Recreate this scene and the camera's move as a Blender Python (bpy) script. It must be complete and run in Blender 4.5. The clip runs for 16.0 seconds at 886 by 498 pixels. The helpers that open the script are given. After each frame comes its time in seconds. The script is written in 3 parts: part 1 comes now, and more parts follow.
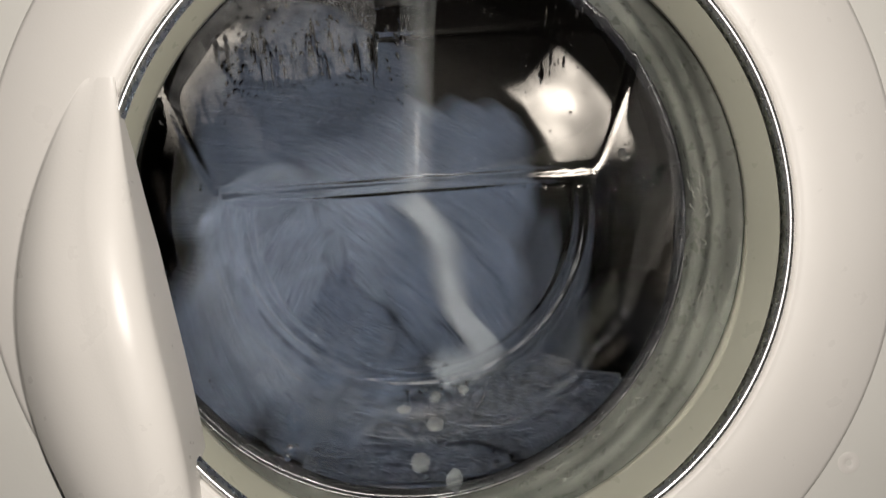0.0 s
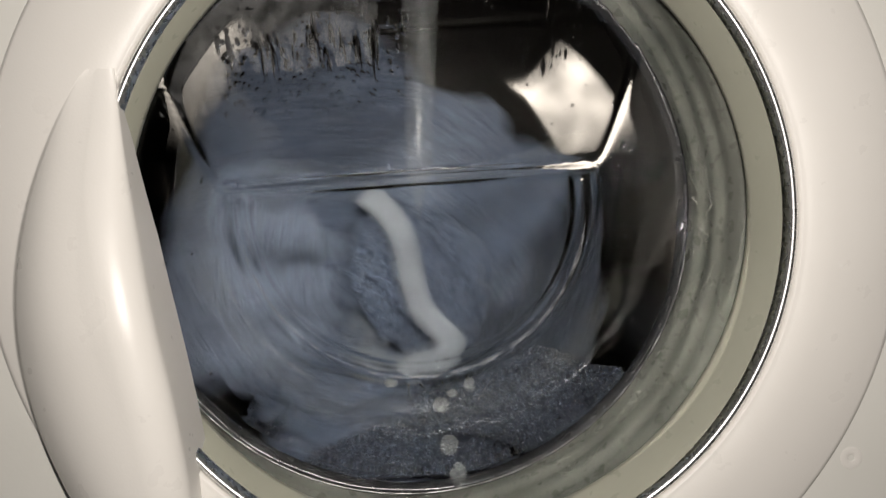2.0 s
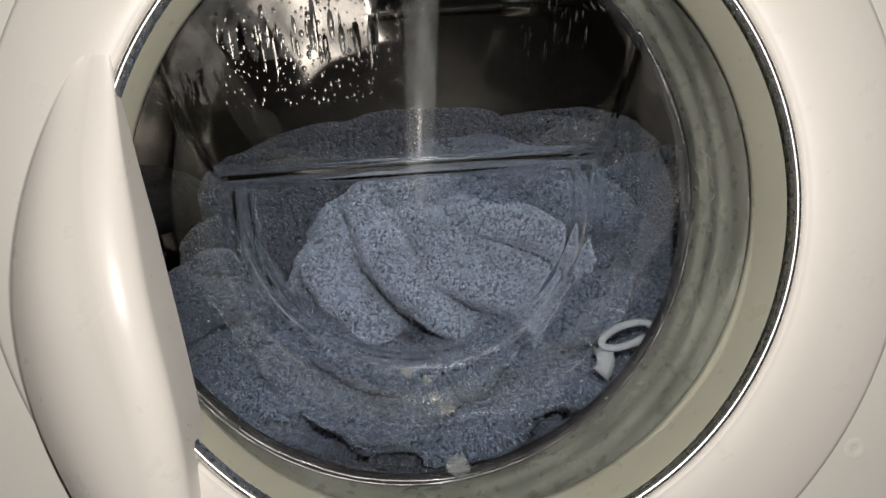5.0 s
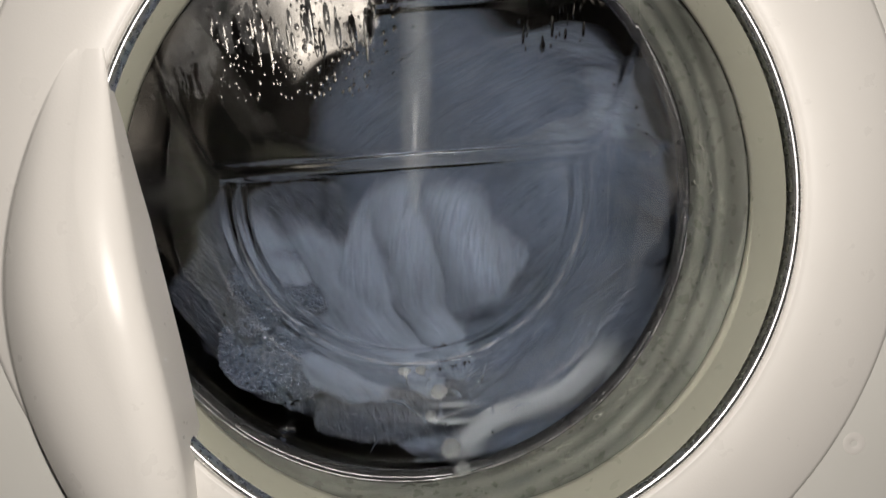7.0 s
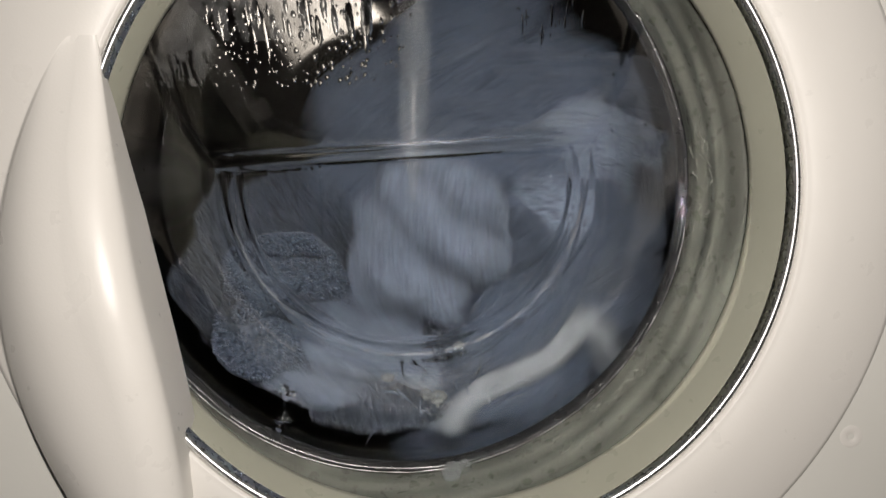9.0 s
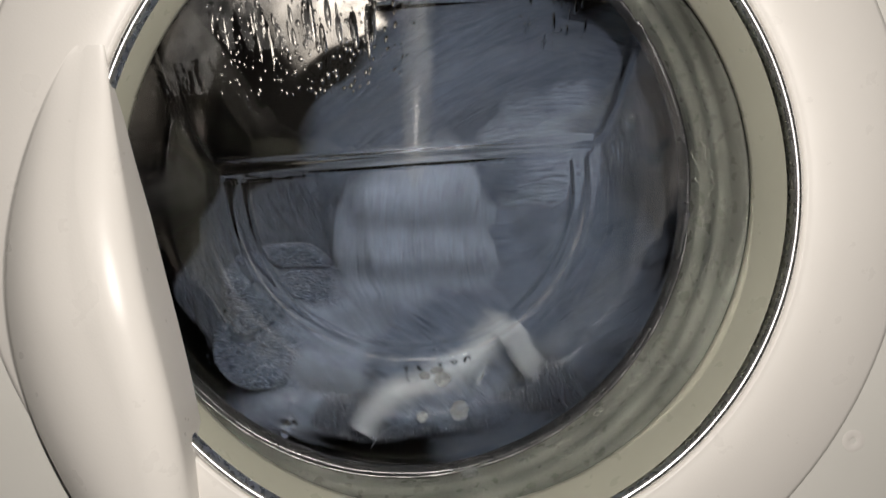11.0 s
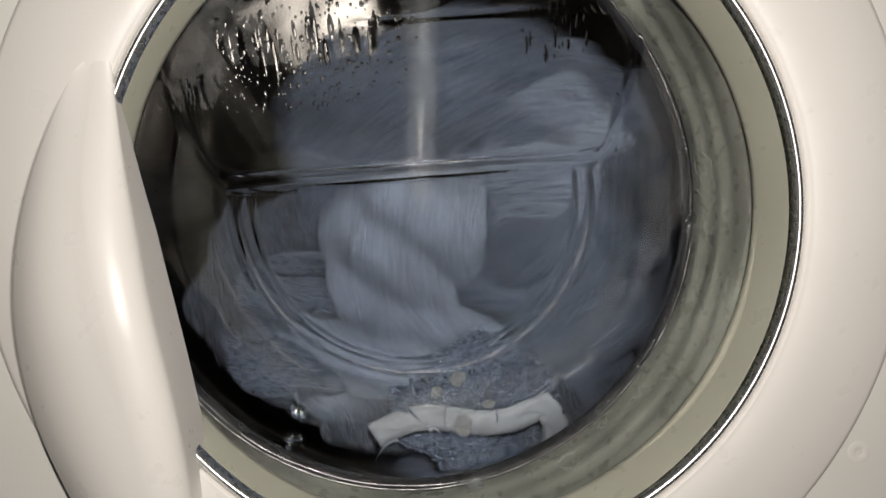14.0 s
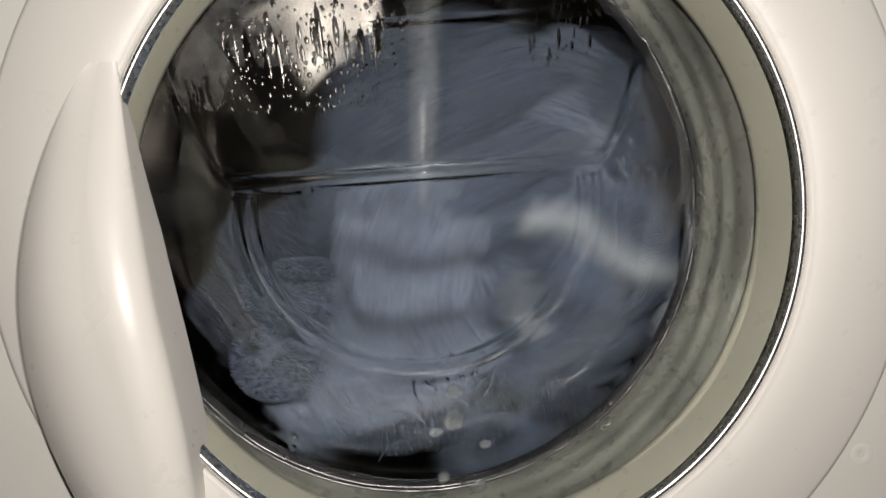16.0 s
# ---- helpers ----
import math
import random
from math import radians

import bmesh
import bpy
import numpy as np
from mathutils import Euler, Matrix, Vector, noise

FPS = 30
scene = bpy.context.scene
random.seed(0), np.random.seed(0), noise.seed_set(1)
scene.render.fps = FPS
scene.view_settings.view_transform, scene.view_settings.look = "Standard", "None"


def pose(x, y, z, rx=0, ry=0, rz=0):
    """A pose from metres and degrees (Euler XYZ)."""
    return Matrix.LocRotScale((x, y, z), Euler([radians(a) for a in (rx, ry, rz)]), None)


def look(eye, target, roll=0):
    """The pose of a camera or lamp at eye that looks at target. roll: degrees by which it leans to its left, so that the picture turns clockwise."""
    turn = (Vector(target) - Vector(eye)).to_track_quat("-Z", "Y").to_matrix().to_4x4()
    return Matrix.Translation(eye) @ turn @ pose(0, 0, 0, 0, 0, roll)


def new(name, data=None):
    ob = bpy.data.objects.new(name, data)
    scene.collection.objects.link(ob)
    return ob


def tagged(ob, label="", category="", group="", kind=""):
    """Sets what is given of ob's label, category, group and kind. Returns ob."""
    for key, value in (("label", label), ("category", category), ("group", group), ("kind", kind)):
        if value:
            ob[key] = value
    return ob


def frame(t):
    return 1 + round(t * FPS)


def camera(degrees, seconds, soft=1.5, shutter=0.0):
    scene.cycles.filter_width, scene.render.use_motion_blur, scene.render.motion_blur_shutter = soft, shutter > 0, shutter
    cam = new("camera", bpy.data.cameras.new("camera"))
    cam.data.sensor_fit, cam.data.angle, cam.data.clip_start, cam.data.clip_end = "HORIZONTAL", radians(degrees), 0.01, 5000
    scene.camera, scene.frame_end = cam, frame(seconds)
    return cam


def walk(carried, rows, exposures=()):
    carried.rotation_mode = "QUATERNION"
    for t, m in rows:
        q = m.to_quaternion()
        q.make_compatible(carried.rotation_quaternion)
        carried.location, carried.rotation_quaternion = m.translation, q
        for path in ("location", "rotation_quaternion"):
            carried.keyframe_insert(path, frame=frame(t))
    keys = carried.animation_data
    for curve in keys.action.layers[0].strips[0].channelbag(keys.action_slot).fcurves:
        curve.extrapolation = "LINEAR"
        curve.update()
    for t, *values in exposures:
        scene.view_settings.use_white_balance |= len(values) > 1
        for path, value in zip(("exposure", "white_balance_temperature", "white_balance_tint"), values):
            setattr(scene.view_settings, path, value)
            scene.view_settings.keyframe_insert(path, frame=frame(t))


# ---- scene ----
cam = camera(57.0, 16.0, soft=1.5, shutter=1.0)
PATH = (
    (0, -0.0167, -0.4014, 0.0268, -1.90, -4.82, -3.99),
    (0.5, -0.0175, -0.4014, 0.0249, -2.02, -4.56, -3.70),
    (1, -0.0165, -0.4004, 0.0244, -1.83, -4.62, -3.62),
    (1.5, -0.0158, -0.3999, 0.0240, -1.69, -4.70, -3.71),
    (2, -0.0139, -0.4001, 0.0244, -1.45, -5.02, -3.89),
    (2.5, -0.0149, -0.3991, 0.0230, -1.61, -5.07, -3.94),
    (3, -0.0145, -0.3992, 0.0230, -1.48, -5.19, -3.96),
    (3.5, -0.0151, -0.3987, 0.0234, -1.45, -5.28, -4.00),
    (4, -0.0138, -0.3976, 0.0233, -1.33, -5.47, -3.87),
    (6.5, -0.0150, -0.3940, 0.0216, -1.63, -5.66, -3.98),
    (7, -0.0159, -0.3931, 0.0222, -1.82, -5.90, -3.97),
    (7.5, -0.0162, -0.3927, 0.0215, -1.97, -5.96, -3.97),
    (8, -0.0160, -0.3915, 0.0219, -1.93, -6.24, -3.79),
    (8.5, -0.0149, -0.3909, 0.0227, -1.78, -6.48, -3.70),
    (9, -0.0163, -0.3899, 0.0234, -2.05, -6.77, -3.70),
    (11.5, -0.0168, -0.3955, 0.0249, -1.69, -6.17, -4.03),
    (12, -0.0152, -0.3977, 0.0238, -1.44, -5.36, -4.19),
    (12.5, -0.0147, -0.3968, 0.0228, -1.37, -5.09, -4.13),
    (13, -0.0138, -0.3959, 0.0237, -1.28, -5.21, -4.19),
    (13.5, -0.0129, -0.3964, 0.0225, -1.10, -5.17, -4.15),
    (14, -0.0133, -0.3952, 0.0236, -1.23, -5.40, -4.16),
    (14.5, -0.0147, -0.3946, 0.0226, -1.39, -5.31, -4.13),
    (15, -0.0152, -0.3959, 0.0231, -1.22, -5.29, -4.04),
    (15.5, -0.0141, -0.3962, 0.0224, -1.22, -5.14, -4.00),
    (16, -0.0150, -0.3965, 0.0216, -1.20, -5.01, -3.99),
)
walk(cam, [(t, pose(x, y, z, 90 + pitch, 0, yaw) @ pose(0, 0, 0, 0, 0, roll)) for t, x, y, z, yaw, pitch, roll in PATH])

# ---- light ----
world = bpy.data.worlds.new("world")
scene.world = world
world.use_nodes = True
world.node_tree.nodes["Background"].inputs[0].default_value = (0.02, 0.02, 0.022, 1)
world.node_tree.nodes["Background"].inputs[1].default_value = 0.5
scene.view_settings.exposure = 0.0

# axis of tub, gasket and drum, a little off the door's own centre
AX, AZ = -0.018, 0.003
# centre of the rubber gasket's opening, placed to fit the camera's view
GX, GZ = -0.0215, 0.0035
FILL_LAMP = (-0.30, -1.15, 1.50)
TORCH = (0.012, -0.394, 0.078)


def lamp(name, eye, target, size, watts, colour):
    data = bpy.data.lights.new(name, "AREA")
    data.shape, data.size, data.energy, data.color = "DISK", size, watts, colour
    ob = new(name, data)
    ob.matrix_world = look(eye, target)
    return ob


# Weak bluish fill light, added overhead; no such lamp is in view.
lamp("fill_light", FILL_LAMP, (-0.2, -0.2, 0), 0.26, 2.0, (0.80, 0.90, 1.0))
# the torch of the phone that films: small, close to the lens
lamp("torch_light", TORCH, (0.0, 0.1, -0.01), 0.010, 1.93, (1.0, 0.93, 0.868))


# ---- materials ----
def material(name, base, rough=0.5, metal=0.0, **more):
    m = bpy.data.materials.new(name)
    m.use_nodes = True
    b = m.node_tree.nodes["Principled BSDF"]
    b.inputs["Base Color"].default_value = (*base, 1)
    b.inputs["Roughness"].default_value, b.inputs["Metallic"].default_value = rough, metal
    for key, value in more.items():
        b.inputs[key.replace("_", " ")].default_value = value
    return m


def vary(m, scale, low, high, rough=None, bump=0.0, bump_scale=200.0, detail=4.0, stretch=(1, 1, 1)):
    """Colour between low and high by noise at one scale, roughness by another, fine relief by a third."""
    n, l = m.node_tree.nodes, m.node_tree.links
    b = n["Principled BSDF"]
    tc, mp = n.new("ShaderNodeTexCoord"), n.new("ShaderNodeMapping")
    mp.inputs["Scale"].default_value = stretch
    l.new(tc.outputs["Object"], mp.inputs["Vector"])
    a = n.new("ShaderNodeTexNoise")
    a.inputs["Scale"].default_value, a.inputs["Detail"].default_value = scale, detail
    l.new(mp.outputs[0], a.inputs["Vector"])
    r = n.new("ShaderNodeValToRGB")
    r.color_ramp.elements[0].position, r.color_ramp.elements[1].position = 0.3, 0.7
    r.color_ramp.elements[0].color, r.color_ramp.elements[1].color = (*low, 1), (*high, 1)
    l.new(a.outputs["Fac"], r.inputs[0])
    l.new(r.outputs[0], b.inputs["Base Color"])
    if rough:
        c = n.new("ShaderNodeTexNoise")
        c.inputs["Scale"].default_value, c.inputs["Detail"].default_value = scale * 7, 5
        l.new(mp.outputs[0], c.inputs["Vector"])
        k = n.new("ShaderNodeMapRange")
        k.inputs["From Min"].default_value, k.inputs["From Max"].default_value = 0.3, 0.7
        k.inputs["To Min"].default_value, k.inputs["To Max"].default_value = rough
        l.new(c.outputs["Fac"], k.inputs["Value"])
        l.new(k.outputs[0], b.inputs["Roughness"])
    if bump:
        d = n.new("ShaderNodeTexNoise")
        d.inputs["Scale"].default_value, d.inputs["Detail"].default_value = bump_scale, 3
        l.new(mp.outputs[0], d.inputs["Vector"])
        e = n.new("ShaderNodeBump")
        e.inputs["Strength"].default_value, e.inputs["Distance"].default_value = bump, 0.001
        l.new(d.outputs["Fac"], e.inputs["Height"])
        l.new(e.outputs[0], b.inputs["Normal"])
    return m


ENAMEL = vary(material("white_plastic", (0.78, 0.75, 0.70), 0.3), 9, (0.76, 0.735, 0.69), (0.80, 0.775, 0.73), (0.26, 0.40), 0.05, 900)
PANEL = vary(material("white_steel_panel", (0.76, 0.75, 0.70), 0.35), 7, (0.72, 0.71, 0.66), (0.77, 0.76, 0.71), (0.3, 0.45), 0.04, 700)
CHROME = vary(material("chrome_trim", (0.8, 0.8, 0.8), 0.3, 1.0), 40, (0.84, 0.85, 0.86), (0.90, 0.90, 0.90), (0.26, 0.29))
BAND = vary(material("glass_flange", (0.45, 0.45, 0.36), 0.3), 14, (0.42, 0.42, 0.34), (0.47, 0.47, 0.38), (0.25, 0.4))
RUBBER = vary(material("grey_rubber", (0.09, 0.09, 0.08), 0.4), 22, (0.060, 0.063, 0.054), (0.120, 0.123, 0.106), (0.2, 0.5), 0.3, 260)
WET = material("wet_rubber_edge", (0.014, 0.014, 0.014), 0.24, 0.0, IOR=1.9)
# Black ring colour that paints the shaded gap between glass and gasket.
GAP_SHADE = vary(material("gap_shade_black", (0.012, 0.012, 0.013), 0.2), 40, (0.008, 0.008, 0.009), (0.018, 0.018, 0.019), (0.1, 0.3), 0.3, 150)
DARK = material("dark_tub", (0.02, 0.02, 0.022), 0.5)
# Both drum steels are coloured far darker than steel, as the drum's inner shade.
STEEL = vary(material("shaded_drum_steel", (0.45, 0.44, 0.42), 0.15, 1.0), 30, (0.055, 0.052, 0.048), (0.112, 0.105, 0.096), (0.07, 0.12))
STEEL_BACK = vary(material("shaded_brushed_back", (0.45, 0.44, 0.42), 0.3, 1.0), 24, (0.055, 0.052, 0.048), (0.112, 0.105, 0.096), (0.20, 0.24))
PADDLE = vary(material("dark_paddle", (0.025, 0.025, 0.026), 0.4), 20, (0.018, 0.018, 0.019), (0.032, 0.032, 0.033), (0.3, 0.5))
GLASS = material("clear_glass", (0.97, 0.985, 0.98), 0.0, 0.0, Transmission_Weight=1.0, IOR=1.46)
WATER = material("water", (0.98, 0.99, 1.0), 0.02, 0.0, Transmission_Weight=1.0, IOR=1.33)
WALL = vary(material("wall_paint", (0.30, 0.28, 0.25), 0.6), 3, (0.27, 0.25, 0.22), (0.32, 0.30, 0.27), (0.5, 0.7), 0.1, 300)
CEIL = material("ceiling_paint", (0.55, 0.54, 0.52), 0.7)
FLOOR = vary(material("floor_tile", (0.12, 0.11, 0.10), 0.4), 5, (0.09, 0.08, 0.075), (0.15, 0.135, 0.12), (0.3, 0.5), 0.1, 80)


def towel_material(name, low, high, weave_shade):
    """Terry: loops vary from one to the next; the base weave is darkened as shade between them."""
    m = vary(material(name, low, 0.8), 16, low, high, (0.7, 0.95), 0.4, 420)
    n, l = m.node_tree.nodes, m.node_tree.links
    b = n["Principled BSDF"]
    b.inputs["Sheen Weight"].default_value = 0.15
    geo, k, mix = n.new("ShaderNodeNewGeometry"), n.new("ShaderNodeMapRange"), n.new("ShaderNodeMix")
    k.inputs["To Min"].default_value, k.inputs["To Max"].default_value = 0.70, 1.20
    l.new(geo.outputs["Random Per Island"], k.inputs["Value"])
    mix.data_type, mix.blend_type = "RGBA", "MULTIPLY"
    mix.inputs["Factor"].default_value = 1.0
    l.new(n["Color Ramp"].outputs[0], mix.inputs["A"])
    l.new(k.outputs[0], mix.inputs["B"])
    l.new(mix.outputs["Result"], b.inputs["Base Color"])
    g = vary(material(name + "_weave_shade", weave_shade, 0.9), 25, [c * 0.7 for c in weave_shade], weave_shade, (0.8, 0.95), 0.6, 300)
    return m, g


# Lit and shaded tones of one terry, given to towels by their place.
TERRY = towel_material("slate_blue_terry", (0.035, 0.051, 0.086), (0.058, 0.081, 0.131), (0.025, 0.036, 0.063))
TERRY_LIT = towel_material("lit_blue_terry", (0.088, 0.112, 0.164), (0.132, 0.163, 0.229), (0.060, 0.078, 0.116))
TERRY_HALF_SHADE = towel_material("half_shade_blue_terry", (0.028, 0.041, 0.070), (0.047, 0.066, 0.108), (0.020, 0.030, 0.052))
TERRY_SHADE = towel_material("shaded_blue_terry", (0.013, 0.020, 0.037), (0.025, 0.036, 0.062), (0.009, 0.014, 0.028))
# White hem cotton, its base greyed to stand for the dim drum.
HEM = vary(material("dimmed_white_cotton", (0.15, 0.165, 0.185), 0.85), 60, (0.088, 0.099, 0.114), (0.138, 0.152, 0.172), (0.7, 0.9), 0.6, 900)


def veil(name, colour, thin, thick, scale, stretch):
    """Thin water, suds or a painted gleam: partly see-through, in streaks."""
    m = material(name, colour, 0.25)
    n, l = m.node_tree.nodes, m.node_tree.links
    tc, mp, no, k = (n.new("ShaderNode" + s) for s in ("TexCoord", "Mapping", "TexNoise", "MapRange"))
    mp.inputs["Scale"].default_value = stretch
    no.inputs["Scale"].default_value, no.inputs["Detail"].default_value = scale, 4
    k.inputs["From Min"].default_value, k.inputs["From Max"].default_value = 0.35, 0.65
    k.inputs["To Min"].default_value, k.inputs["To Max"].default_value = thin, thick
    l.new(tc.outputs["Object"], mp.inputs["Vector"])
    l.new(mp.outputs[0], no.inputs["Vector"])
    l.new(no.outputs["Fac"], k.inputs["Value"])
    l.new(k.outputs[0], n["Principled BSDF"].inputs["Alpha"])
    return m


JET = veil("falling_water", (0.38, 0.39, 0.40), 0.02, 0.115, 60, (3, 3, 0.25))
FOG = veil("condensation_film", (0.60, 0.60, 0.60), 0.03, 0.13, 110, (1, 1, 1))
EDGE_GLEAM = veil("edge_gleam", (0.42, 0.45, 0.48), 0.02, 0.34, 130, (1, 1, 1))
SUDS = veil("soap_suds", (0.18, 0.195, 0.20), 0.25, 0.62, 300, (1, 1, 1))


# ---- mesh helpers ----
def mesh(name, verts, faces, mat, smooth=True):
    me = bpy.data.meshes.new(name)
    me.from_pydata([tuple(map(float, v)) for v in verts], [], faces)
    me.materials.append(mat)
    if smooth:
        me.polygons.foreach_set("use_smooth", [True] * len(me.polygons))
    me.update()
    return me


def part(name, me, parent, label=""):
    ob = new(name, me)
    ob.parent = parent
    if label:
        ob["label"] = label
    return ob


def grid_faces(rows, cols, wrap=True, flip=False):
    out = []
    for i in range(rows - 1):
        for j in range(cols if wrap else cols - 1):
            k = (j + 1) % cols
            f = (i * cols + j, i * cols + k, (i + 1) * cols + k, (i + 1) * cols + j)
            out.append(f[::-1] if flip else f)
    return out


def revolve(name, profile, mat, cx=0.0, cz=0.0, seg=160, closed=False, wobble=0.0):
    """Surface of revolution about the y axis through (cx, cz); profile: (radius, y)."""
    verts = []
    prof = list(profile) + ([profile[0]] if closed else [])
    for i, (r, y) in enumerate(prof):
        for j in range(seg):
            a = 2 * math.pi * j / seg
            d = wobble * noise.noise((3 * math.cos(a), 3 * math.sin(a), i * 0.35)) if wobble else 0
            verts.append((cx + (r + d) * math.cos(a), y + 0.5 * d, cz + (r + d) * math.sin(a)))
    return mesh(name, verts, grid_faces(len(prof), seg), mat)


def box(name, lo, hi, mat, bevel=0.0):
    bm = bmesh.new()
    bmesh.ops.create_cube(bm, size=1)
    for v in bm.verts:
        v.co = Vector([lo[i] + (v.co[i] + 0.5) * (hi[i] - lo[i]) for i in range(3)])
    if bevel:
        bmesh.ops.bevel(bm, geom=bm.edges[:], offset=bevel, segments=3, affect="EDGES")
    me = bpy.data.meshes.new(name)
    bm.to_mesh(me)
    bm.free()
    me.materials.append(mat)
    return me


def smoothstep(a, b, x):
    u = min(1.0, max(0.0, (x - a) / (b - a)))
    return u * u * (3 - 2 * u)


def blob_mesh(name, size, seed, mat, sub=3):
    bm = bmesh.new()
    bmesh.ops.create_icosphere(bm, subdivisions=sub, radius=1)
    for v in bm.verts:
        k = 1 + 0.16 * noise.noise(v.co * 1.6 + Vector((seed * 3.7, 0, seed)))
        v.co = Vector((v.co.x * size[0], v.co.y * size[1], v.co.z * size[2])) * k
    me = bpy.data.meshes.new(name)
    bm.to_mesh(me)
    bm.free()
    me.materials.append(mat)
    me.polygons.foreach_set("use_smooth", [True] * len(me.polygons))
    return me


# ---- room ----
FZ = -0.45
room = [
    ("floor", (-1.4, -1.9, FZ - 0.1), (1.6, 0.75, FZ), FLOOR, "dark stone tiled floor"),
    ("ceiling", (-1.4, -1.9, 1.95), (1.6, 0.75, 2.05), CEIL, "plain white painted ceiling"),
    ("wall_north", (-1.4, 0.75, FZ - 0.1), (1.6, 0.85, 2.05), WALL, "plain painted wall behind the machine"),
    ("wall_south", (-1.4, -2.0, FZ - 0.1), (1.6, -1.9, 2.05), WALL, "plain painted wall facing the machine"),
    ("wall_west", (-1.5, -2.0, FZ - 0.1), (-1.4, 0.85, 2.05), WALL, "plain painted side wall"),
    ("wall_east", (1.6, -2.0, FZ - 0.1), (1.7, 0.85, 2.05), WALL, "plain painted side wall"),
]
for name, lo, hi, mat, label in room:
    tagged(new(name, box(name, lo, hi, mat)), label, name.split("_")[0], kind="structure")

# Unseen fixture added at the fill light's place.
lamp_thing = tagged(new("unseen_fill_lamp"), "round white ceiling lamp, unseen, added to go with the fill light", "lamp")
part("base", revolve("base", [(0.0, 0.0), (0.16, 0.0), (0.16, 0.03), (0.15, 0.035), (0.0, 0.035)], ENAMEL, seg=48), lamp_thing)
part("rod", revolve("rod", [(0.008, -0.45), (0.008, 0.0)], CHROME, seg=12), lamp_thing)
lamp_thing.matrix_world = pose(FILL_LAMP[0], FILL_LAMP[1], FILL_LAMP[2] + 0.012, -90)

# ---- washing machine ----
machine = tagged(new("washing_machine"), "white front-loading washing machine with a round glass door, running", "washing machine")


def front_panel():
    """Steel front with a round opening."""
    seg, verts = 160, []
    for ring in range(4):
        for j in range(seg):
            a = 2 * math.pi * j / seg
            c, s = math.cos(a), math.sin(a)
            if ring < 3:
                r = (0.19, 0.2182, 0.2191)[ring]
                verts.append((r * c, (0.0, -0.011, -0.0148)[ring], r * s))
            else:
                k = min((0.30 / abs(c)) if abs(c) > 1e-6 else 9, ((0.40 if s > 0 else 0.44) / abs(s)) if abs(s) > 1e-6 else 9)
                verts.append((k * c, -0.0150, k * s))
    return mesh("front_panel", verts, grid_faces(4, seg), PANEL, False)


part("front_panel", front_panel(), machine)
part("side_panel", box("side_panel", (-0.302, -0.013, -0.44), (-0.297, 0.56, 0.40), PANEL), machine)
part("side_panel", box("side_panel", (0.297, -0.013, -0.44), (0.302, 0.56, 0.40), PANEL), machine)
part("top_panel", box("top_panel", (-0.302, -0.016, 0.40), (0.302, 0.56, 0.425), PANEL, 0.004), machine)
part("back_panel", box("back_panel", (-0.302, 0.56, -0.44), (0.302, 0.565, 0.40), PANEL), machine)
part("bottom_panel", box("bottom_panel", (-0.302, 0.0, -0.45), (0.302, 0.56, -0.44), PANEL), machine)

# door: a domed plastic ring that carries trim, flange, glass and handle
def door_y(r):
    """Height of the domed door ring at a radius."""
    if r > 0.184:
        return -0.0195 + 0.0040 * min(1.1, (r - 0.184) / 0.0345) ** 2
    return -0.0195 + 0.003 * min(1.2, (0.184 - r) / 0.015) ** 2


door_profile = [(0.2180, -0.0080), (0.2188, -0.0120), (0.2190, -0.0145)] + [(0.2187 - 0.0497 * i / 24, door_y(0.2187 - 0.0497 * i / 24)) for i in range(25)] + [(0.1682, -0.0165), (0.1676, -0.013), (0.1674, -0.004), (0.1674, 0.004)]
door = part("door", revolve("door", door_profile, ENAMEL, seg=200), machine, "round white plastic door ring")
part("trim_ring", revolve("trim_ring", [(0.1664, -0.008), (0.1664, -0.0145), (0.1660, -0.0162), (0.1651, -0.0171), (0.1641, -0.0173), (0.1632, -0.0169), (0.1624, -0.0160), (0.1620, -0.0145), (0.1619, -0.010)], CHROME, seg=200), door, "chrome trim ring")
part("flange", revolve("flange", [(0.1628, -0.0135), (0.1608, -0.006), (0.1588, 0.003), (0.1572, 0.010), (0.1568, 0.0135), (0.1590, 0.016)], BAND, cx=-0.003, seg=200), door, "olive-grey inner glass flange")


def handle_mesh():
    """Leaf-shaped raised grip: a gentle slope from the outer side, a rounded ridge, and a steep inner wall over the glass."""
    rows, cols, verts = 120, 80, []
    z0, z1 = -0.165, 0.084
    for i in range(rows):
        u = i / (rows - 1)
        z = z1 + (z0 - z1) * u
        e = smoothstep(0.0, 0.50, u) ** 0.85 * smoothstep(1.0, 0.86, u)
        xl = -0.160 - 0.047 * math.sin(math.pi * u) ** 0.8
        xr = -0.1485 + 0.0215 * smoothstep(0.0, 0.75, (z1 - z) / 0.295)
        top = 0.025 * e
        for j in range(cols):
            w = j / (cols - 1)
            roll = 0.0085 * smoothstep(0.0, 0.25, u) + 0.009
            if w < 0.70:
                s = w / 0.70
                x = xl + (xr - roll - xl) * s ** 1.25
                base = door_y(math.hypot(x, z)) * (1 - s) - 0.0185 * s
                y = base - 0.0004 - top * (1 - (1 - s) ** 2.1) * smoothstep(-0.03, 0.20, s)
            else:
                s = (w - 0.70) / 0.30
                a = min(1.0, s / 0.7) * math.pi / 2
                x = xr - roll + roll * math.sin(a)
                y = -0.0189 - top + min(0.013, 0.002 + 0.6 * top) * (1 - math.cos(a)) + max(0.0, s - 0.7) / 0.3 * (top + 0.008 * smoothstep(0, 0.15, u))
            verts.append((x, y, z))
    return mesh("handle", verts, grid_faces(rows, cols, False), ENAMEL)


